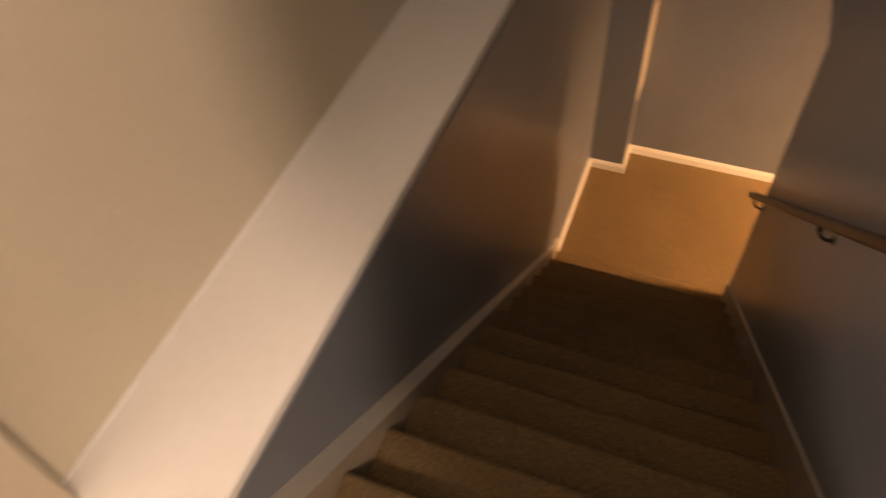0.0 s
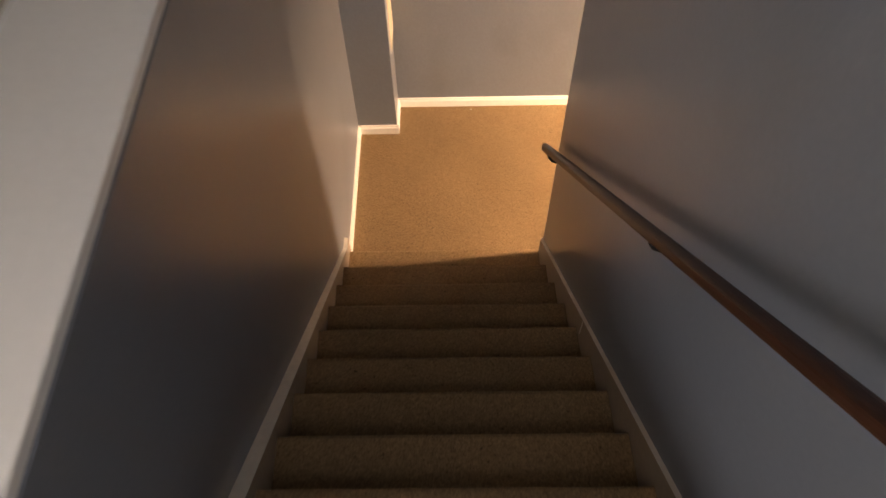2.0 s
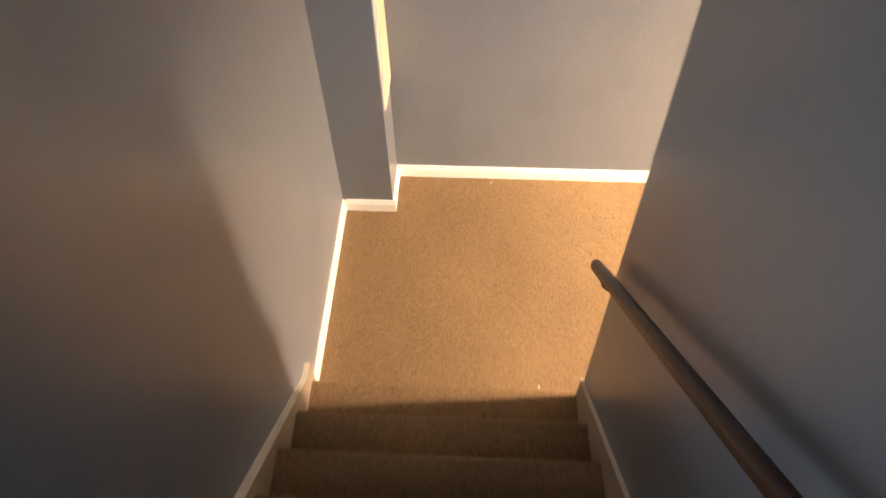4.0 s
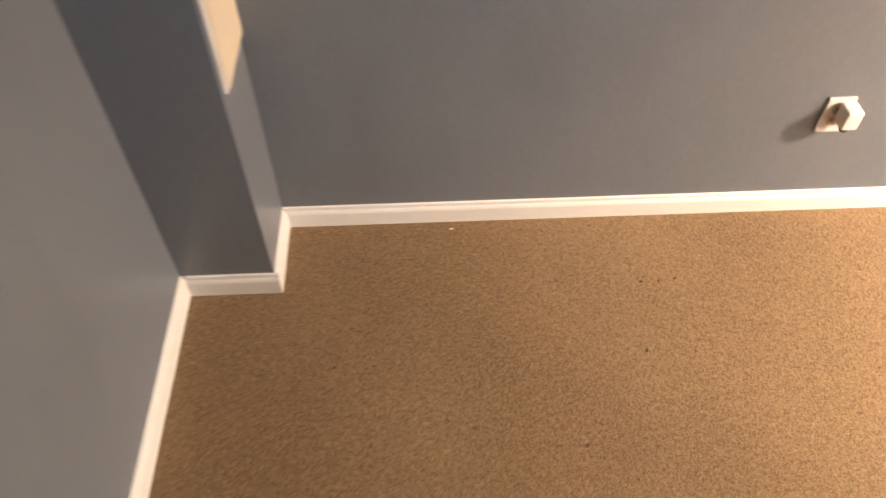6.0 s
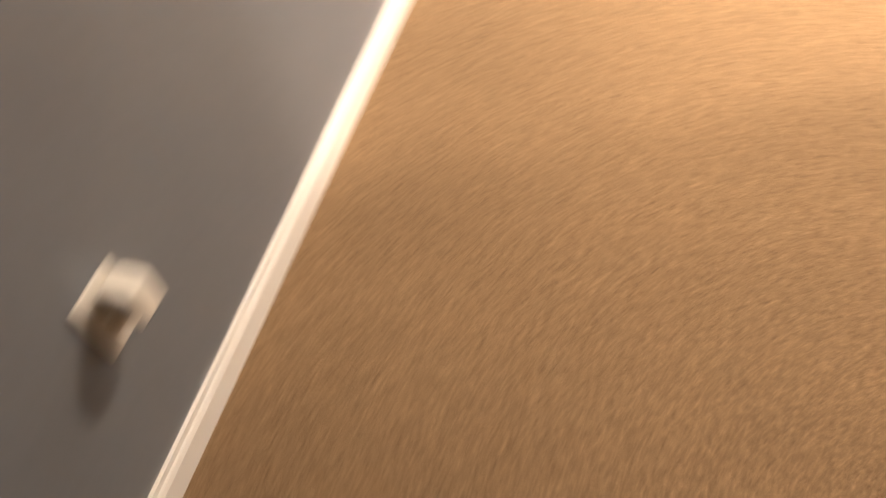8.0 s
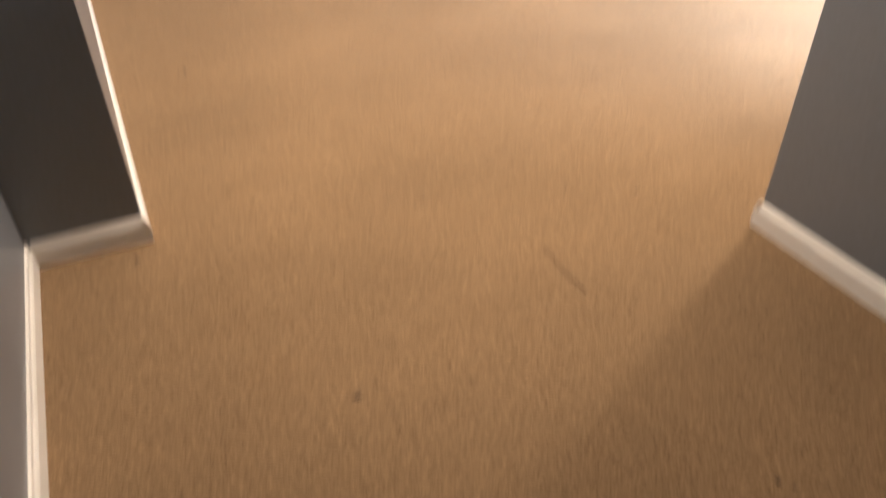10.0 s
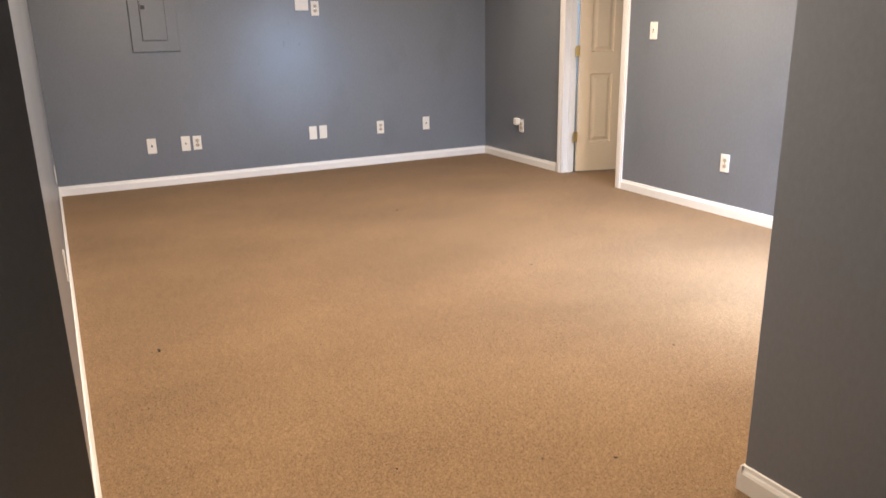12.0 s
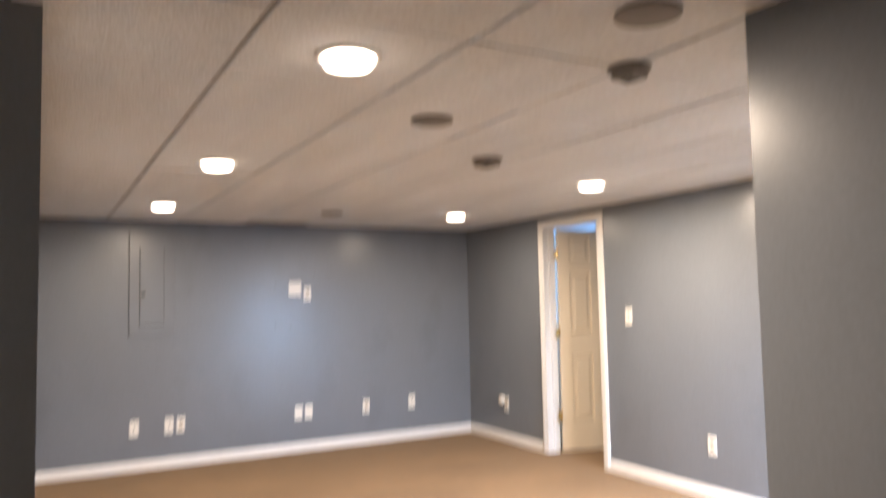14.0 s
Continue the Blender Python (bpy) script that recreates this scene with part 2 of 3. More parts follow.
setting("wall_passage", prism([(BLOCK_X, RW_END), (NEAR_X, RW_Y), (NEAR_X, RW_Y - 0.12), (BLOCK_X, RW_END - 0.12)], "z", 0, WALL_TOP), GREY, "grey painted passage wall", "wall")
setting("wall_back", box(0, JUT_X, BACK_Y, BACK_Y + 0.12, 0, WALL_TOP), GREY, "grey painted wall facing the foot of the stairs", "wall")
setting("wall_pillar", box(0, PILLAR_X, PILLAR_Y, BACK_Y, 0, WALL_TOP), GREY, "grey boxed-in pillar in the corner", "pillar")
setting("wall_room_left", prism([(JUT_X, JUT_Y), (FAR_X, ROOM_Y), (FAR_X + 0.12, ROOM_Y), (FAR_X + 0.12, BACK_Y + 0.12), (JUT_X, BACK_Y + 0.12)], "z", 0, WALL_TOP), GREY, "grey painted side wall of the large room", "wall")
setting("wall_far", box(FAR_X, FAR_X + 0.12, DOOR_Y - 0.12, ROOM_Y, 0, WALL_TOP), GREY, "scuffed grey painted far wall with wall plates", "wall")


def holed_wall(name, label, lo, hi, hole_lo, hole_hi, y0, y1, z1, hole_z0, hole_z1, mat, along="x"):
    """A wall along x or y with one opening through it."""
    bm = bmesh.new()
    for a0, a1, z0, z in ((lo, hole_lo, 0, z1), (hole_hi, hi, 0, z1), (hole_lo, hole_hi, hole_z1, z1), (hole_lo, hole_hi, 0, hole_z0)):
        if z - z0 > 0.001 and a1 - a0 > 0.001:
            dims = (a0, a1, y0, y1, z0, z) if along == "x" else (y0, y1, a0, a1, z0, z)
            add_box(bm, *dims)
    return setting(name, bm, mat, label, "wall")


holed_wall("wall_door", "grey painted wall with the open door", NEAR_X - 0.12, FAR_X, OPEN_X0 - 0.02, OPEN_X1 + 0.02, DOOR_Y - 0.115, DOOR_Y, WALL_TOP, 0, DOOR_TOP + 0.02, GREY)
holed_wall("wall_near", "grey painted wall with the glazed door", DOOR_Y, RW_Y - 0.12, -2.68, -2.08, NEAR_X - 0.12, NEAR_X, WALL_TOP, 0, 1.95, GREY, along="y")
setting("wall_room2_left", box(5.4, 5.5, -5.1, DOOR_Y - 0.1155, 0, CEIL - 0.001), BEIGE, "plain wall of the room behind the door", "wall")
setting("wall_room2_right", box(8.67, 8.77, -5.1, DOOR_Y - 0.1155, 0, CEIL - 0.001), BEIGE, "plain wall of the room behind the door", "wall")
holed_wall("wall_room2_back", "plain wall with a window behind the door", 5.5, 8.67, 7.7, 8.6, -5.1, -5.0, CEIL, 0.9, 1.9, BEIGE)
setting("ceiling_room2", box(5.4, 8.77, -5.1, DOOR_Y - 0.1155, CEIL, CEIL + 0.1), TILE, "plain ceiling behind the door", "ceiling")
setting("wall_header", box(LEDGE_X, STAIR_R, 0.42, 0.54, CEIL, TOP), GREY, "grey wall closing the stairwell above", "wall")
setting("wall_upper_end", box(-3.1, 3.2, -7.12, -7.0, 2.3, TOP), BEIGE, "beige wall at the end of the upper hall", "wall")
setting("wall_upper_west", box(-3.22, -3.1, -7.12, -2.98, 2.3, TOP), BEIGE, "beige side wall of the upper hall", "wall")
setting("wall_upper_east", box(3.2, 3.32, -7.12, -2.98, 2.3, TOP), BEIGE, "beige side wall of the upper hall", "wall")
setting("wall_upper_front_west", box(-3.1, LEDGE_X - 0.12, -3.1, -2.98, 2.3, TOP), BEIGE, "beige wall beside the stair head", "wall")
setting("wall_upper_front_east", box(STAIR_R + 0.255, 3.2, -3.3, -3.18, 2.3, TOP), BEIGE, "beige wall beside the stair head", "wall")
setting("ceiling_upper", box(-3.22, 3.32, -7.12, 0.6, TOP, TOP + 0.1), WHITE, "white ceiling over the stairwell", "ceiling")
setting("ledge_cap", box(LEDGE_X, -0.004, -2.965, 0.47, LEDGE_Z - 0.035, LEDGE_Z, bevel=0.004), WHITE, "white painted ledge beside the stairs", "ledge")
setting("ledge_bead", box(LEDGE_X, LEDGE_X + 0.008, -2.965, 0.47, LEDGE_Z, LEDGE_Z + 0.008), WHITE, "white bead along the back of the ledge", "trim")
setting("trim_post", box(LEDGE_X, LEDGE_X + 0.05, -3.10, -2.965, LEDGE_Z - 0.1, TOP, bevel=0.004), BEIGE, "cream casing at the head of the stairs", "trim")


def tile_ceiling():
    """Lay-in tiles with sunken grid bars, in one mesh."""
    bm = bmesh.new()
    xs, ys = [], []
    x = 4.23 - 0.585 * 8
    while x < FAR_X + 0.5:
        xs.append(x)
        x += 0.585
    y = 0.521 - 0.560 * 7
    while y < BACK_Y + 0.5:
        ys.append(y)
        y += 0.560
    rng = random.Random(5)
    regions = ((0.0, STAIR_R + 0.120, 0.545, BACK_Y), (STAIR_R + 0.121, FAR_X, -0.602, BACK_Y), (NEAR_X - 0.12, FAR_X, DOOR_Y, -0.604))
    for rx0, rx1, ry0, ry1 in regions:
        for x in xs:
            for y in ys:
                x0, x1 = max(x + 0.004, rx0), min(x + 0.581, rx1)
                y0, y1 = max(y + 0.007, ry0), min(y + 0.553, ry1)
                if x1 - x0 < 0.03 or y1 - y0 < 0.03:
                    continue
                lift = rng.uniform(0, 0.003)
                add_box(bm, x0, x1, y0, y1, CEIL + lift, CEIL + 0.03, bevel=0.003)
    for f in bm.faces:
        f.material_index = 0
    n = len(bm.faces)
    for a in ((0.0, FAR_X, 0.541, BACK_Y + 0.1), (STAIR_R + 0.121, FAR_X, RW_END - 0.12, 0.541), (NEAR_X - 0.12, FAR_X + 0.1, DOOR_Y - 0.11, RW_END - 0.12)):
        add_box(bm, *a, CEIL + 0.012, CEIL + 0.06)
    bm.faces.ensure_lookup_table()
    for f in bm.faces[n:]:
        f.material_index = 1
    ob = setting("ceiling", bm, TILE, "suspended ceiling of square fissured tiles with grey grid", "ceiling")
    ob.data.materials.append(TEE)
    return ob


tile_ceiling()
setting("ground", box(-60, 60, -60, 60, -0.4, -0.14), CONCRETE, "bare ground outside", "ground")


# ---- stairs ----
def lean(bm, left, right):
    """Widens what lies along the flight towards its head."""
    for v in bm.verts:
        if v.co.y < 0:
            v.co.x -= v.co.y * (left + (right - left) * v.co.x / STAIR_R)
    return bm


def stairs():
    ob = thing("stairs", Matrix(), "straight flight of tan carpeted stairs between grey walls", "stairs")
    ob["kind"] = "structure"
    nose, y1 = 0.032, STAIR_R - 0.0175
    for k in range(1, STEPS + 1):
        yf, z = -(k - 1) * RUN, k * RISE
        yb = yf - RUN - nose
        pts = [(yf - nose, z - RISE - (0.0 if k == 1 else 0.03)), (yf - nose - 0.004, z - 0.05), (yf - 0.006, z - 0.040), (yf, z - 0.028), (yf, z - 0.014), (yf - 0.005, z - 0.005), (yf - 0.016, z), (yb - 0.01, z), (yb - 0.01, z - RISE - 0.03 if k > 1 else 0.0)]
        part("step", lean(prism(pts, "x", 0.024, y1), 0.013, SLANT), CARPET, ob)
    return ob


stairs()


def skirt_board(name, x0, x1, lift, y_end, z_end, slant):
    """Sloping board against the wall, tan with a paler top edge parallel to the flight."""
    slope = RISE / RUN
    y_top = LANDING_Y - 0.02
    pts = [(y_end, 0.0), (y_end, z_end)]
    y_k = -(z_end - RISE - lift) / slope
    if y_k < y_end - 0.005:
        pts.append((y_k, z_end))
    pts += [(y_top, RISE + lift - y_top * slope), (y_top, RISE - 0.3 - y_top * slope), (-0.5, 0.0)]
    bm = lean(prism(pts, "x", x0, x1), *slant)
    bmesh.ops.recalc_face_normals(bm, faces=bm.faces)
    # faces turned upwards take the paler CAP colour, all others SKIRT
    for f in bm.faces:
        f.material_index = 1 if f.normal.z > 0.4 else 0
    ob = setting(name, bm, SKIRT, "skirt board along the stairs, tan with a paler top edge", "skirt board")
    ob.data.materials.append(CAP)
    return ob


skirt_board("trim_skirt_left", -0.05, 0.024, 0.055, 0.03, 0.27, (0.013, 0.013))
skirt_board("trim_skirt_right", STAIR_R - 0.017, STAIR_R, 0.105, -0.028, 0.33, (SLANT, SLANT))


def baseboard(x0, y0, x1, y1, side):
    """Moulded board from one floor point to another; side: +1 if the room lies to the left of that way."""
    d = Vector((x1 - x0, y1 - y0, 0))
    length = d.length
    prof = [(0, 0), (0.013, 0), (0.013, 0.052), (0.010, 0.060), (0.007, 0.064), (0.006, 0.075), (0, 0.077)]
    bm = prism([(side * u, v) for u, v in prof], "x", 0, length)
    ob = setting("baseboard", bm, WHITE, "white painted baseboard", "baseboard")
    ob.matrix_basis = pose(x0, y0, 0, 0, 0, math.degrees(math.atan2(d.y, d.x)))
    return ob


T = 0.013
baseboard(0, 0.031, 0, PILLAR_Y, -1)
baseboard(T, PILLAR_Y, PILLAR_X + T, PILLAR_Y, -1)
baseboard(PILLAR_X, PILLAR_Y, PILLAR_X, BACK_Y - T, -1)
baseboard(PILLAR_X, BACK_Y, JUT_X, BACK_Y, -1)
baseboard(JUT_X, BACK_Y - T, JUT_X, JUT_Y, -1)
baseboard(JUT_X - T, JUT_Y, FAR_X - T, ROOM_Y, -1)
baseboard(FAR_X, ROOM_Y, FAR_X, DOOR_Y + T, -1)
baseboard(FAR_X, DOOR_Y, OPEN_X1 + 0.09, DOOR_Y, -1)
baseboard(OPEN_X0 - 0.075, DOOR_Y, NEAR_X, DOOR_Y, -1)
baseboard(NEAR_X, DOOR_Y + T, NEAR_X, -2.69, -1)
baseboard(NEAR_X, -2.07, NEAR_X, RW_Y + T, -1)
baseboard(NEAR_X, RW_Y, BLOCK_X + T, RW_END, -1)
baseboard(BLOCK_X, RW_END, BLOCK_X, BLOCK_Y + T, -1)
baseboard(BLOCK_X, BLOCK_Y, STAIR_R + 0.12, -0.017, -1)

# ---- door and casing ----
def casing(name, x0, x1, top, y, w0, w1):
    """Moulded frame round an opening in a wall along x, w0 and w1 wide at its sides."""
    ob = thing(name, Matrix(), "white painted moulded door casing", "door casing")
    ob["kind"] = "structure"

    def strip(n, a0, a1, z0, z1):
        part(n, box(a0, a1, y, y + 0.014, z0, z1, bevel=0.003), WHITE, ob)
        inner = (a0 + 0.012, a1 - 0.03) if a0 < (x0 + x1) / 2 else (a0 + 0.03, a1 - 0.012)
        if n == "head":
            part("bead", box(a0 + 0.02, a1 - 0.02, y + 0.0145, y + 0.020, z0 + 0.025, z1 - 0.01, bevel=0.002), WHITE, ob)
        else:
            part("bead", box(inner[0], inner[1], y + 0.0145, y + 0.020, z0, z1 - 0.03, bevel=0.002), WHITE, ob)

    strip("side", x0 - w0, x0, 0, top)
    strip("side", x1, x1 + w1, 0, top)
    strip("head", x0 - w0, x1 + w1, top + 0.0005, top + 0.068)
    part("jamb", box(x0 - 0.018, x0, y - 0.115, y - 0.001, 0, top, bevel=0.001), WHITE, ob)
    part("jamb", box(x1, x1 + 0.018, y - 0.115, y - 0.001, 0, top, bevel=0.001), WHITE, ob)
    part("jamb_head", box(x0, x1, y - 0.115, y - 0.001, top, top + 0.018), WHITE, ob)
    part("door_stop", box(x1 - 0.012, x1 - 0.0005, y - 0.075, y - 0.045, 0, top - 0.013), WHITE, ob)
    part("door_stop", box(x0 + 0.0005, x0 + 0.012, y - 0.075, y - 0.045, 0, top - 0.013), WHITE, ob)
    return ob


casing("door_frame_1", OPEN_X0, OPEN_X1, DOOR_TOP, DOOR_Y, 0.072, 0.073)


def panel_door(m, width, height):
    """Six-panel leaf; hinge line at its origin, leaf along +x, the seen face towards -y."""
    ob = thing("door_1", m, "cream six-panel door standing open on brass hinges", "door")
    ob["kind"] = "structure"
    th, st, mid = 0.035, 0.105, 0.10
    pw = (width - 2 * st - mid) / 2
    rows = ((0.25, 0.83), (1.01, 1.545), (1.645, height - 0.055))
    bm = bmesh.new()
    xs = [0, st, st + pw, st + pw + mid, width - st, width]
    for a, b in ((0, 1), (2, 3), (4, 5)):
        add_box(bm, xs[a], xs[b], -th, 0, 0, height)
    edges = [0.0] + [v for r in rows for v in r] + [height]
    for k in range(0, len(edges), 2):
        for a, b in ((1, 2), (3, 4)):
            add_box(bm, xs[a], xs[b], -th, 0, edges[k], edges[k + 1])
    part("leaf", bm, DOORPAINT, ob)
    for z0, z1 in rows:
        for a, b in ((1, 2), (3, 4)):
            bm = bmesh.new()
            x0, x1 = xs[a], xs[b]
            loops = []
            for inset, depth in ((0, -0.0), (0.007, 0.013), (0.022, 0.013), (0.046, 0.003)):
                y = -th + depth
                loops.append([bm.verts.new(v) for v in ((x0 + inset, y, z0 + inset), (x1 - inset, y, z0 + inset), (x1 - inset, y, z1 - inset), (x0 + inset, y, z1 - inset))])
            for lo, hi in zip(loops, loops[1:]):
                for k in range(4):
                    bm.faces.new((lo[k - 1], lo[k], hi[k], hi[k - 1]))
            bm.faces.new(loops[-1])
            back = [bm.verts.new((v.co.x, -0.006, v.co.z)) for v in loops[0]]
            for k in range(4):
                bm.faces.new((loops[0][k], loops[0][k - 1], back[k - 1], back[k]))
            bm.faces.new(list(reversed(back)))
            bmesh.ops.recalc_face_normals(bm, faces=bm.faces)
            part("door_panel", bm, DOORPAINT, ob)
    for z in (0.30, 1.02, 1.71):
        h = part("hinge", disc(0.008, 0.09, 12), BRASS, ob, "brass butt hinge", at=pose(-0.006, -0.004 - th, z))
        part("hinge_leaf", box(-0.003, 0.0, 0.0, 0.030, -0.044, 0.044, bevel=0.0008), BRASS, h)
        part("hinge_leaf", box(-0.030, -0.006, -0.002, 0.001, -0.044, 0.044, bevel=0.0008), BRASS, h)
    k = part("knob", disc(0.026, 0.03, 20, 0.008), BRASS, ob, "brass knob", at=pose(width - 0.06, -th - 0.045, 0.93, 90), smooth=True)
    part("knob_stem", disc(0.011, 0.032, 16), BRASS, k, at=pose(0, 0, -0.03))
    return ob


panel_door(pose(7.206, -3.030, 0.012, 0, 0, 180 + 72), 0.70, 1.93)


# ---- glazed door in the near wall, window of the room behind ----
def glazed(name, m, w, h, label, kind_word):
    """Fixed frame with one pane, in the plane across x; origin at its lower corner."""
    ob = thing(name, m, label, kind_word)
    ob["kind"] = "structure"
    f = part("window_frame", box(-0.09, -0.03, 0, 0.06, 0, h, bevel=0.003), WHITE, ob)
    part("window_frame", box(-0.09, -0.03, w - 0.06, w, 0, h, bevel=0.003), WHITE, ob)
    part("window_frame", box(-0.09, -0.03, 0.0605, w - 0.0605, h - 0.06, h, bevel=0.003), WHITE, ob)
    part("window_frame", box(-0.09, -0.03, 0.0605, w - 0.0605, 0, 0.10, bevel=0.003), WHITE, ob)
    pane = part("pane", box(-0.064, -0.058, 0.061, w - 0.061, 0.101, h - 0.061), GLASS, ob)
    pane.visible_shadow = False
    return ob


glazed("window_1", pose(NEAR_X - 0.03, -2.68, 0.0), 0.60, 1.95, "white framed glazed door letting in daylight", "glazed door")
glazed("window_2", pose(8.6, -5.08, 0.9, 0, 0, 90), 0.90, 1.0, "white framed window of the room behind", "window")


# ---- handrail ----
def handrail():
    slope = 0.91
    x, y0, z0, y1 = 1.066, 0.010, 1.050, -2.86
    ob = thing("handrail", pose(x, y0, z0, 0, 0, math.degrees(math.atan(0.85 * SLANT))), "dark stained round wooden handrail on black wall brackets", "handrail")
    length = (y0 - y1) * math.hypot(1, slope)
    tilt = math.degrees(math.atan(slope))
    r, n = 0.0205, 24
    outline = []
    for k in range(n):
        a = 2 * math.pi * k / n
        u, v = r * math.cos(a), r * math.sin(a)
        outline.append((max(-0.0185, min(0.0185, u)), max(v, -0.0165)))
    bm = prism(outline, "z", -length / 2, length / 2)
    ends = [e for e in bm.edges if abs(abs(e.verts[0].co.z) - length / 2) < 1e-6 and abs(e.verts[0].co.z - e.verts[1].co.z) < 1e-6]
    bmesh.ops.bevel(bm, geom=ends, offset=0.004, segments=2, profile=0.5, affect="EDGES")
    part("rail", bm, WOOD, ob, at=Matrix.Translation((0, (y1 - y0) / 2, -slope * (y1 - y0) / 2)) @ pose(0, 0, 0, 90 - tilt))
    for d in (0.10, 1.29, 2.62):
        gap = STAIR_R - x + 0.006 * d
        b = part("bracket", disc(0.017, 0.005, 24, 0.002), BLACKMETAL, ob, "black metal rail bracket", at=pose(gap - 0.003, -d, slope * d - 0.078, 0, 90, 0))
        path = [(0.0, 0.0), (0.020, -0.006), (0.040, 0.006), (0.054, 0.030), (0.058, 0.054)]
        arm = bmesh.new()
        rings = []
        for k, (out, up) in enumerate(path):
            w = 0.0075 - 0.0007 * k
            p, q = path[max(k - 1, 0)], path[min(k + 1, len(path) - 1)]
            t = Vector((q[0] - p[0], q[1] - p[1])).normalized()
            rings.append([arm.verts.new((-(up + w * math.sin(g) * t.x), w * math.cos(g), -(out - w * math.sin(g) * t.y))) for g in (2 * math.pi * m / 8 for m in range(8))])
        for lo, hi in zip(rings, rings[1:]):
            for m in range(8):
                arm.faces.new((lo[m - 1], lo[m], hi[m], hi[m - 1]))
        arm.faces.new(rings[0]), arm.faces.new(rings[-1])
        bmesh.ops.recalc_face_normals(arm, faces=arm.faces)
        part("arm", arm, BLACKMETAL, b, smooth=True)
        part("saddle", box(-0.060, -0.055, -0.028, 0.028, -0.067, -0.049, bevel=0.0015), BLACKMETAL, b)
        part("screw", disc(0.0045, 0.003, 12, 0.001), CHROME, b, "bright screw head", at=pose(-0.0115, 0.0, -0.0035))
    return ob


handrail()
setting("trim_joint", box(STAIR_R - 0.0185 + 0.93 * SLANT, STAIR_R - 0.017 + 0.93 * SLANT, -0.930, -0.923, 0.95, 1.05), WHITE, "white filled joint in the skirt board", "trim")


# ---- wall plates ----
def oval(w, h, depth, n=20):
    """Flattened-round face of a socket, lying across x."""
    pts = []
    for k in range(n):
        a = 2 * math.pi * k / n
        pts.append((w * math.cos(a), max(-h * 0.8, min(h * 0.8, h * math.sin(a)))))
    return prism(pts, "x", 0, depth)


def wall_plate(kind, m, w=0.072, h=0.118, group="wall plates", label=""):
    """Plate against a wall whose face is x = 0, facing +x."""
    names = {"duplex": ("power_outlet", "white duplex power outlet on the grey wall", "outlet"),
             "jack": ("wall_jack", "white cable jack plate on the grey wall", "wall jack"),
             "blank": ("blank_plate", "blank white cover plate on the grey wall", "cover plate"),
             "switch": ("light_switch", "white toggle light switch beside the door", "light switch"),
             "box": ("blank_plate", "square white double cover plate high on the wall", "cover plate")}
    n, lab, cat = names[kind]
    ob = thing(n, m, label or lab, cat, group)
    part("plate", box(0.0, 0.006, -w / 2, w / 2, -h / 2, h / 2, bevel=0.0025, segments=2), PLATE, ob)
    if kind == "duplex":
        for dz in (-0.0195, 0.0195):
            f = part("socket", oval(0.017, 0.0165, 0.0022), SOCKET, ob, at=pose(0.0058, 0, dz))
            for dy, hh in ((-0.0064, 0.0045), (0.0064, 0.0035)):
                part("slot", box(0.0021, 0.0027, dy - 0.0013, dy + 0.0013, 0.002 - hh, 0.002 + hh), DARKPLASTIC, f)
            part("slot", box(0.0021, 0.0027, -0.0025, 0.0025, -0.011, -0.0065), DARKPLASTIC, f)
        part("screw", disc(0.003, 0.0015, 10), CHROME, ob, at=pose(0.0066, 0, 0, 0, 90))
    elif kind == "jack":
        part("jack", box(0.006, 0.0075, -0.0045, 0.0045, -0.009, 0.009, bevel=0.0006), DARKPLASTIC, ob, "small dark jack")
        for dz in (-0.042, 0.042):
            part("screw", disc(0.003, 0.0015, 10), PLATE, ob, at=pose(0.0064, 0, dz, 0, 90))
    elif kind in ("blank", "box"):
        for dy in ((0,) if kind == "blank" else (-0.023, 0.023)):
            for dz in (-0.042, 0.042):
                part("screw", disc(0.003, 0.0015, 10), PLATE, ob, at=pose(0.0064, dy, dz, 0, 90))
    else:
        t = part("toggle_frame", box(0.006, 0.0072, -0.006, 0.006, -0.0125, 0.0125), DARKPLASTIC, ob)
        part("toggle", box(0.0, 0.012, -0.004, 0.004, -0.004, 0.005, bevel=0.001), PLATE, t, at=pose(0.005, 0, 0, 0, 30))
        for dz in (-0.030, 0.030):
            part("screw", disc(0.003, 0.0015, 10), PLATE, ob, at=pose(0.0064, 0, dz, 0, 90))
    return ob


def on_far(y, z, kind, **more):
    return wall_plate(kind, pose(FAR_X, y, z, 0, 0, 180), **more)


on_far(0.305, 0.341, "jack", h=0.124)
on_far(0.033, 0.341, "jack", h=0.124)
on_far(-0.061, 0.341, "duplex", w=0.068)
on_far(-1.084, 0.345, "blank")
on_far(-1.181, 0.347, "blank")
on_far(-1.748, 0.348, "duplex")
on_far(-2.231, 0.353, "jack", h=0.124)
on_far(-1.058, 1.471, "box", w=0.118, h=0.124)
on_far(-1.176, 1.425, "duplex", h=0.122)
wall_plate("duplex", pose(5.428, DOOR_Y, 0.349, 0, 0, 90), label="white duplex power outlet low on the door wall")
wall_plate("switch", pose(6.172, DOOR_Y, 1.192, 0, 0, 90))
side_outlet = wall_plate("duplex", pose(7.875, DOOR_Y, 0.345, 0, 0, 90), label="white duplex power outlet near the room corner")
for px in (5.2, 7.49):
    wall_plate("duplex", pose(px, JUT_Y + (px - JUT_X) * (ROOM_Y - JUT_Y) / (FAR_X - JUT_X), 0.345, 0, 0, -89.6), label="white duplex power outlet on the side wall")
wall_plate("duplex", pose(1.795, BACK_Y, 0.372, 0, 0, -90), w=0.076, h=0.118, label="white duplex power outlet near the foot of the stairs")


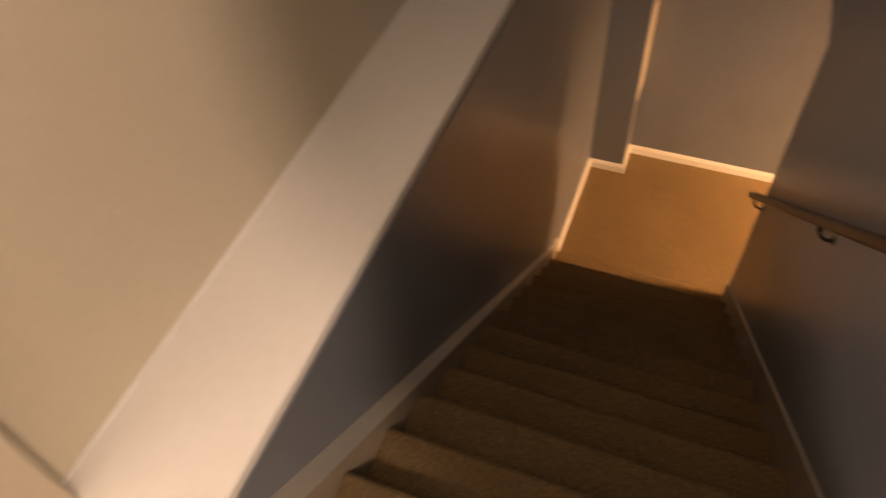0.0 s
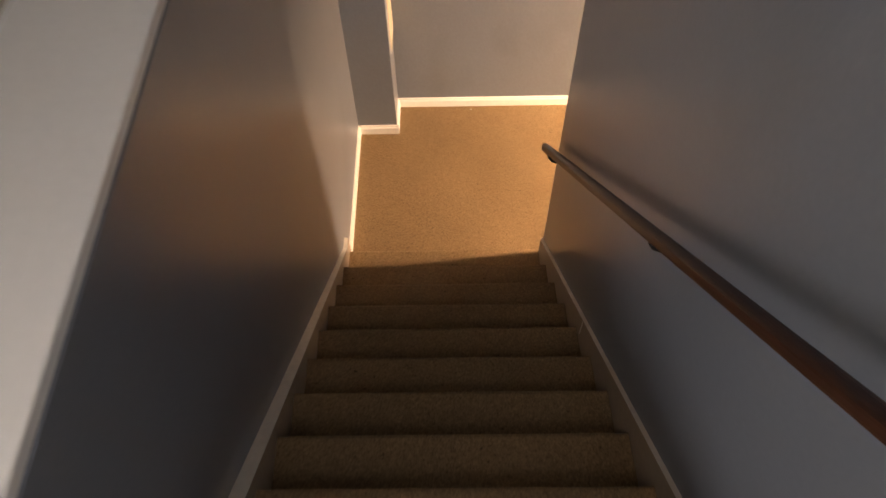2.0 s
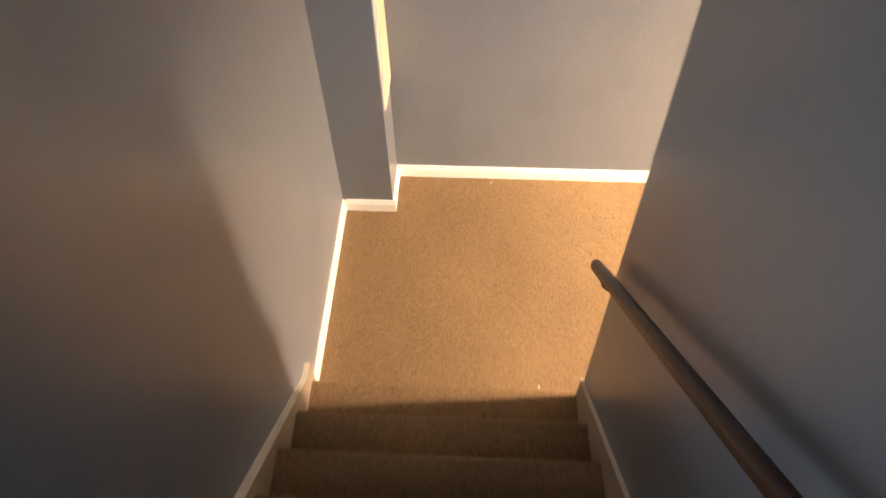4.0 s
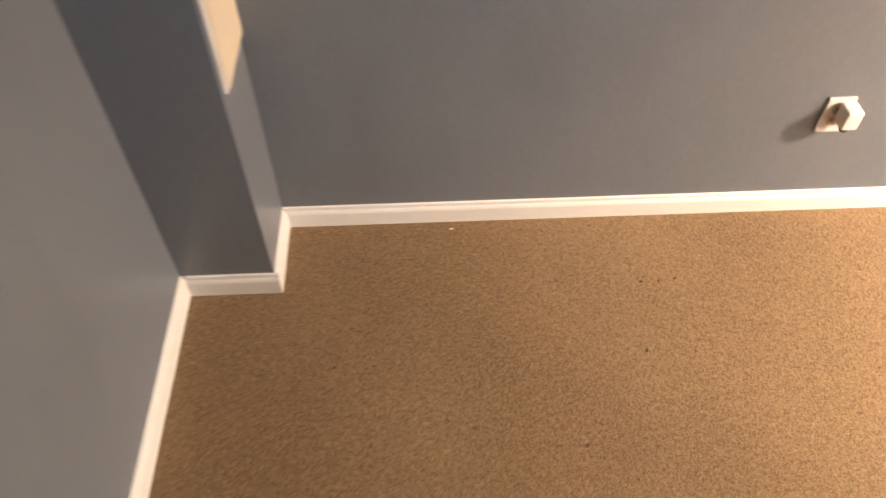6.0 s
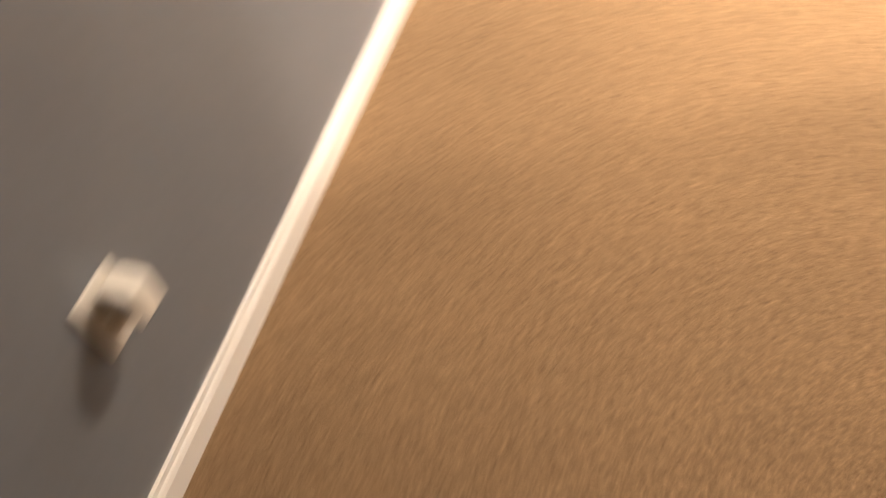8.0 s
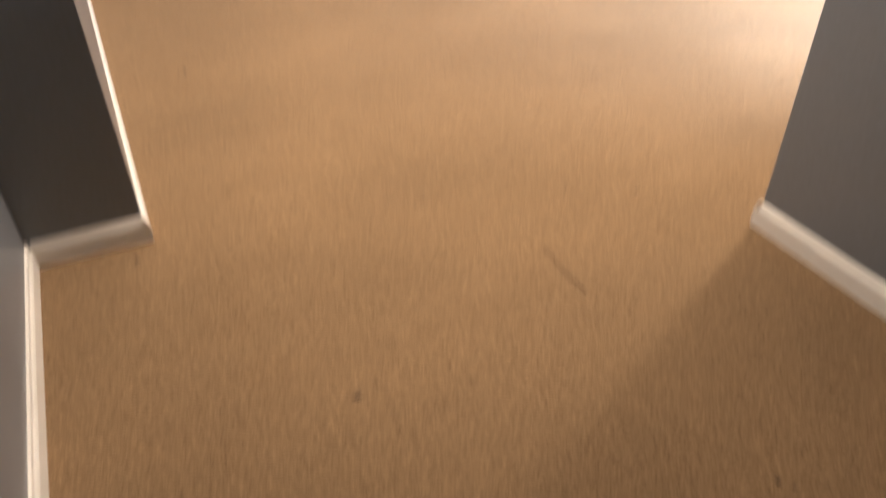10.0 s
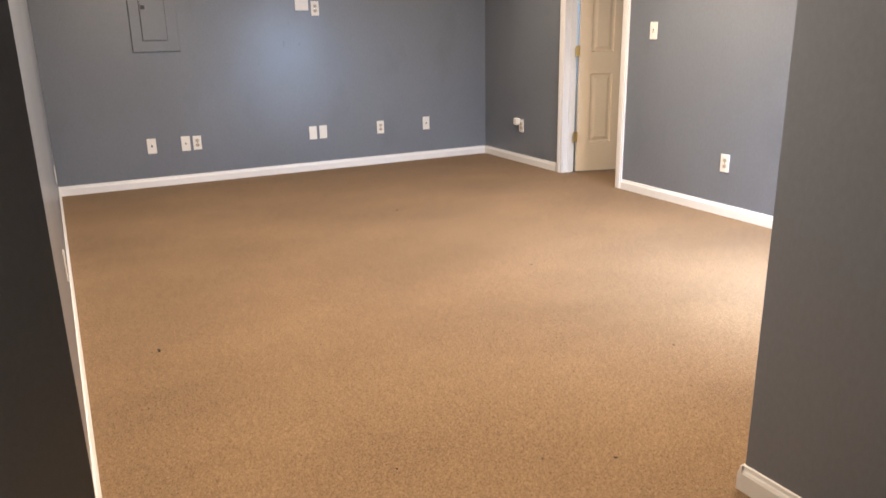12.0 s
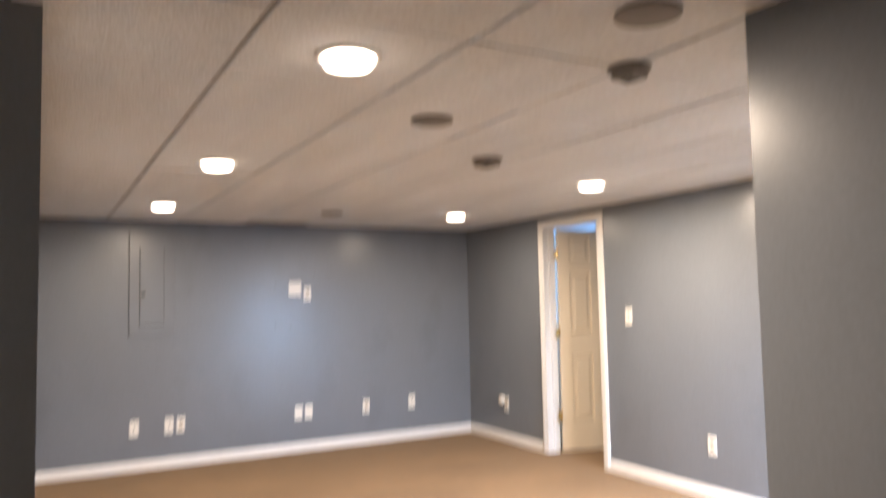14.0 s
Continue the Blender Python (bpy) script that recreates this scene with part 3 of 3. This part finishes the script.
def night_light(m, w, h, d, label):
    """Plug-in white box with a bright metal ring below, facing +x."""
    ob = thing("plug_in_night_light", m, label, "night light")
    part("body", box(0.0, d, -w / 2, w / 2, -h / 2, h / 2, bevel=0.007, segments=3), PLATE, ob)
    for k in range(4):
        part("rib", box(0.010 + 0.009 * k, 0.0145 + 0.009 * k, w / 2, w / 2 + 0.0022, -h * 0.38, h * 0.38, bevel=0.0007), PLATE, ob)
        part("rib", box(0.010 + 0.009 * k, 0.0145 + 0.009 * k, -w / 2 - 0.0022, -w / 2, -h * 0.38, h * 0.38, bevel=0.0007), PLATE, ob)
    part("ring", disc(0.017, 0.006, 20, 0.002), CHROME, ob, "bright metal ring", at=pose(d * 0.55, 0, -h / 2 - 0.003))
    part("sensor", disc(0.011, 0.010, 16), DARKPLASTIC, ob, "dark lens", at=pose(d * 0.55, 0, -h / 2 - 0.010))
    return ob


night_light(pose(1.812, BACK_Y - 0.009, 0.392, 0, 0, -90), 0.046, 0.060, 0.050, "white plug-in night light in the outlet by the stairs")
night_light(pose(7.915, DOOR_Y + 0.009, 0.385, 0, 0, 90), 0.048, 0.062, 0.045, "white plug-in adapter in the outlet near the corner")


# ---- cover panel on the pillar ----
def cover_panel():
    ob = thing("cover_panel", pose(PILLAR_X, 0, 0), "cream painted access cover on the side of the grey pillar", "access cover")
    part("frame", box(0.0, 0.008, 1.078, 1.300, 0.678, 1.42, bevel=0.002), WHITE, ob)
    part("cover", box(0.0082, 0.013, 1.088, 1.296, 0.684, 1.41, bevel=0.0015), DOORPAINT, ob)
    return ob


cover_panel()


# ---- breaker panel ----
def breaker_panel():
    ob = thing("breaker_panel", pose(FAR_X, 0.170, 1.525, 0, 0, 180), "grey painted flush electrical breaker panel in the wall", "breaker panel")
    w, h = 0.362, 0.855
    part("cover", box(0, 0.014, -w / 2, w / 2, -h / 2, h / 2, bevel=0.003), GREY, ob)
    d = part("panel_door", box(0.0141, 0.021, -0.097, 0.088, -0.34, 0.30, bevel=0.002), GREY, ob)
    part("latch", box(0.0211, 0.026, -0.094, -0.050, -0.107, -0.063, bevel=0.0015), GREY, d)
    part("latch_slot", box(0.0261, 0.0285, -0.090, -0.058, -0.100, -0.070, bevel=0.001), DARKPLASTIC, d)
    # dark joints round the door, the left one widened as its shadow line
    for g in ((-0.1035, -0.0975, -0.343, 0.303), (0.0885, 0.0915, -0.343, 0.303), (-0.097, 0.088, -0.345, -0.341)):
        part("door_gap", box(0.0141, 0.0150, *g), DARKPLASTIC, ob)
    # dark strip on the wall drawing the shadow line left of the cover
    part("edge_shade", box(0.0, 0.0015, -w / 2 - 0.005, -w / 2 - 0.0005, -h / 2, h / 2), DARKPLASTIC, ob)
    for sy in (-1, 1):
        for sz in (-0.40, 0.13, 0.40):
            part("screw", disc(0.005, 0.003, 12), GREYPLASTIC, ob, at=pose(0.015, sy * 0.166, sz, 0, 90))
    return ob


breaker_panel()


# ---- ceiling fittings ----
def downlight(x, y):
    ob = thing("ceiling_light", pose(x, y, CEIL), "lit round shallow ceiling light set in the tiles", "ceiling light", "round ceiling lights")
    bm = bmesh.new()
    outer = [(0.098, 0.0), (0.098, -0.006), (0.088, -0.012), (0.080, -0.010), (0.080, 0.0)]
    n = 40
    rings = [[bm.verts.new((r * math.cos(2 * math.pi * k / n), r * math.sin(2 * math.pi * k / n), z)) for k in range(n)] for r, z in outer]
    for a in range(len(rings)):
        lo, hi = rings[a - 1], rings[a]
        for k in range(n):
            bm.faces.new((lo[k - 1], lo[k], hi[k], hi[k - 1]))
    bmesh.ops.recalc_face_normals(bm, faces=bm.faces)
    part("trim_ring", bm, WHITE, ob, smooth=True)
    part("diffuser", disc(0.070, 0.032, 40, 0.010, r2=0.0795), GLOW, ob, "glowing frosted diffuser", at=pose(0, 0, -0.0165), smooth=False)
    return ob


first = downlight(*LAMPS[0][:2])
for lx, ly, watts in LAMPS[1:]:
    copy_thing(first, pose(lx, ly, CEIL))


def speaker(x, y, r):
    ob = thing("ceiling_speaker", pose(x, y, CEIL), "round dark grey ceiling speaker grille", "ceiling speaker", "round ceiling grilles")
    part("rim", disc(r, 0.010, 36, 0.003), GREYPLASTIC, ob, at=pose(0, 0, -0.005))
    for k in range(4):
        rr = r * (0.86 - 0.2 * k)
        part("grille_ring", disc(rr, 0.003, 32), GREYPLASTIC, ob, at=pose(0, 0, -0.0116 - 0.0012 * k))
    return ob


for sx, sy, sr in ((4.48, -0.355, 0.085), (7.53, -1.05, 0.09), (3.27, -0.336, 0.085)):
    speaker(sx, sy, sr)


def detector(x, y, size):
    ob = thing("smoke_detector", pose(x, y, CEIL, 0, 0, 12), "grey box-shaped smoke detector with a pale side", "smoke detector", "ceiling detectors")
    part("base", disc(size * 0.8, 0.012, 32, 0.003), GREYPLASTIC, ob, at=pose(0, 0, -0.006))
    b = part("body", box(-size / 2, size / 2, -size / 2, size / 2, -0.038, -0.0122, bevel=0.006), GREYPLASTIC, ob)
    part("side_plate", box(-size * 0.42, size * 0.42, -size / 2 - 0.003, -size / 2 - 0.0005, -0.035, -0.016), PLATE, b, "pale side plate")
    part("sensor_window", box(-size * 0.25, size * 0.25, -size * 0.25, size * 0.25, -0.044, -0.0382, bevel=0.002), DARKPLASTIC, b, "dark sensor window")
    return ob


detector(5.10, -1.00, 0.10)
detector(3.63, -0.606, 0.085)


# ---- unseen upper hall lamps, added as bodies for the stairwell fill ----
def unseen_hall_lamp(x, y):
    ob = thing("added_hall_lamp", pose(x, y, TOP), "round white ceiling lamp added in the unseen upper hall", "ceiling lamp", "hall ceiling lamps")
    part("canopy", disc(0.15, 0.03, 32, 0.006), WHITE, ob, at=pose(0, 0, -0.015))
    part("shade", disc(0.12, 0.06, 32, 0.01, r2=0.14), WHITE, ob, at=pose(0, 0, -0.0605))
    return ob


unseen_hall_lamp(0.40, -6.6)
unseen_hall_lamp(-1.2, -6.6)
unseen_hall_lamp(2.6, -4.37)
unseen_hall_lamp(0.35, -3.55)


# ---- crumbs and marks on the carpet ----
def crumb(x, y, r, flat, dark, turn, seed):
    rng = random.Random(seed)
    bm = bmesh.new()
    bmesh.ops.create_icosphere(bm, subdivisions=2, radius=1.0)
    for v in bm.verts:
        v.co *= rng.uniform(0.75, 1.2)
    bmesh.ops.transform(bm, matrix=Matrix.Diagonal((r, r * flat, r * 0.25, 1)), verts=bm.verts)
    ob = new("carpet_crumb" if dark else "carpet_lint", to_mesh("crumb", bm, CRUMB if dark else LINT, True))
    ob.matrix_basis = pose(x, y, r * 0.12, 0, 0, turn)
    return tagged(ob, "small dark crumb lying on the tan carpet" if dark else "small pale lint on the tan carpet", "crumb", "crumbs on the carpet")


for k, (cx, cy, cr, cf, cd, ct) in enumerate((
        (3.052, 0.669, 0.010, 0.5, 1, 80), (3.765, 1.050, 0.008, 0.7, 1, 30), (2.501, 0.000, 0.008, 0.5, 1, 10),
        (2.478, -0.020, 0.005, 0.5, 1, 60), (1.285, 1.040, 0.006, 0.7, 1, 0), (1.337, 1.042, 0.004, 0.7, 1, 40),
        (1.384, 1.048, 0.005, 0.6, 1, 20), (1.253, 0.813, 0.006, 0.7, 1, 70), (0.756, 1.262, 0.006, 0.6, 0, 15),
        (4.964, 0.728, 0.016, 0.35, 1, 5), (4.955, 0.755, 0.006, 0.5, 1, 50), (0.98, 0.09, 0.008, 0.4, 0, 70),
        (6.685, -1.083, 0.012, 0.5, 1, 25), (3.463, -0.375, 0.007, 0.5, 1, 65), (3.563, -0.181, 0.005, 0.6, 1, 10), (3.987, -1.105, 0.006, 0.5, 1, 40), (3.723, 0.220, 0.006, 0.5, 1, 0), (5.15, -1.2, 0.009, 0.5, 1, 45))):
    crumb(cx, cy, cr, cf, cd, ct, k)


def thread():
    cu = bpy.data.curves.new("thread", "CURVE")
    cu.dimensions, cu.bevel_depth, cu.bevel_resolution = "3D", 0.0013, 2
    sp = cu.splines.new("POLY")
    n = 14
    sp.points.add(n - 1)
    for k in range(n):
        u = k / (n - 1)
        sp.points[k].co = (3.133 + 0.212 * u, 0.024 + 0.009 * u + 0.004 * math.sin(5 * u), 0.003, 1)
    ob = new("thread", cu)
    cu.materials.append(THREAD)
    return tagged(ob, "thin dark thread lying on the tan carpet", "thread")


thread()


# ---- scuffs on the far wall ----
SCUFF = material("dark_scuff", (0.135, 0.148, 0.170), 0.5, 0.3, 120, 0.2)


def scuff(y, z, w, h, seed):
    rng = random.Random(seed)
    n = 16
    pts = [(w * math.cos(2 * math.pi * k / n) * rng.uniform(0.6, 1.1), h * math.sin(2 * math.pi * k / n) * rng.uniform(0.7, 1.1)) for k in range(n)]
    ob = new("wall_scuff", to_mesh("scuff", prism(pts, "x", 0.0, 0.0006), SCUFF))
    ob.matrix_basis = pose(FAR_X - 0.0008, y, z)
    return tagged(ob, "small dark scuff on the grey far wall", "scuff", "scuffs on the wall")


for k, (sy, sz, sw, sh) in enumerate(((-0.875, 1.135, 0.010, 0.026), (-1.015, 1.125, 0.011, 0.020), (-0.875, 1.50, 0.009, 0.022),
                                      (-1.245, 1.60, 0.008, 0.018), (-1.16, 1.50, 0.012, 0.007), (-0.93, 1.30, 0.006, 0.016))):
    scuff(sy, sz, sw, sh, k)
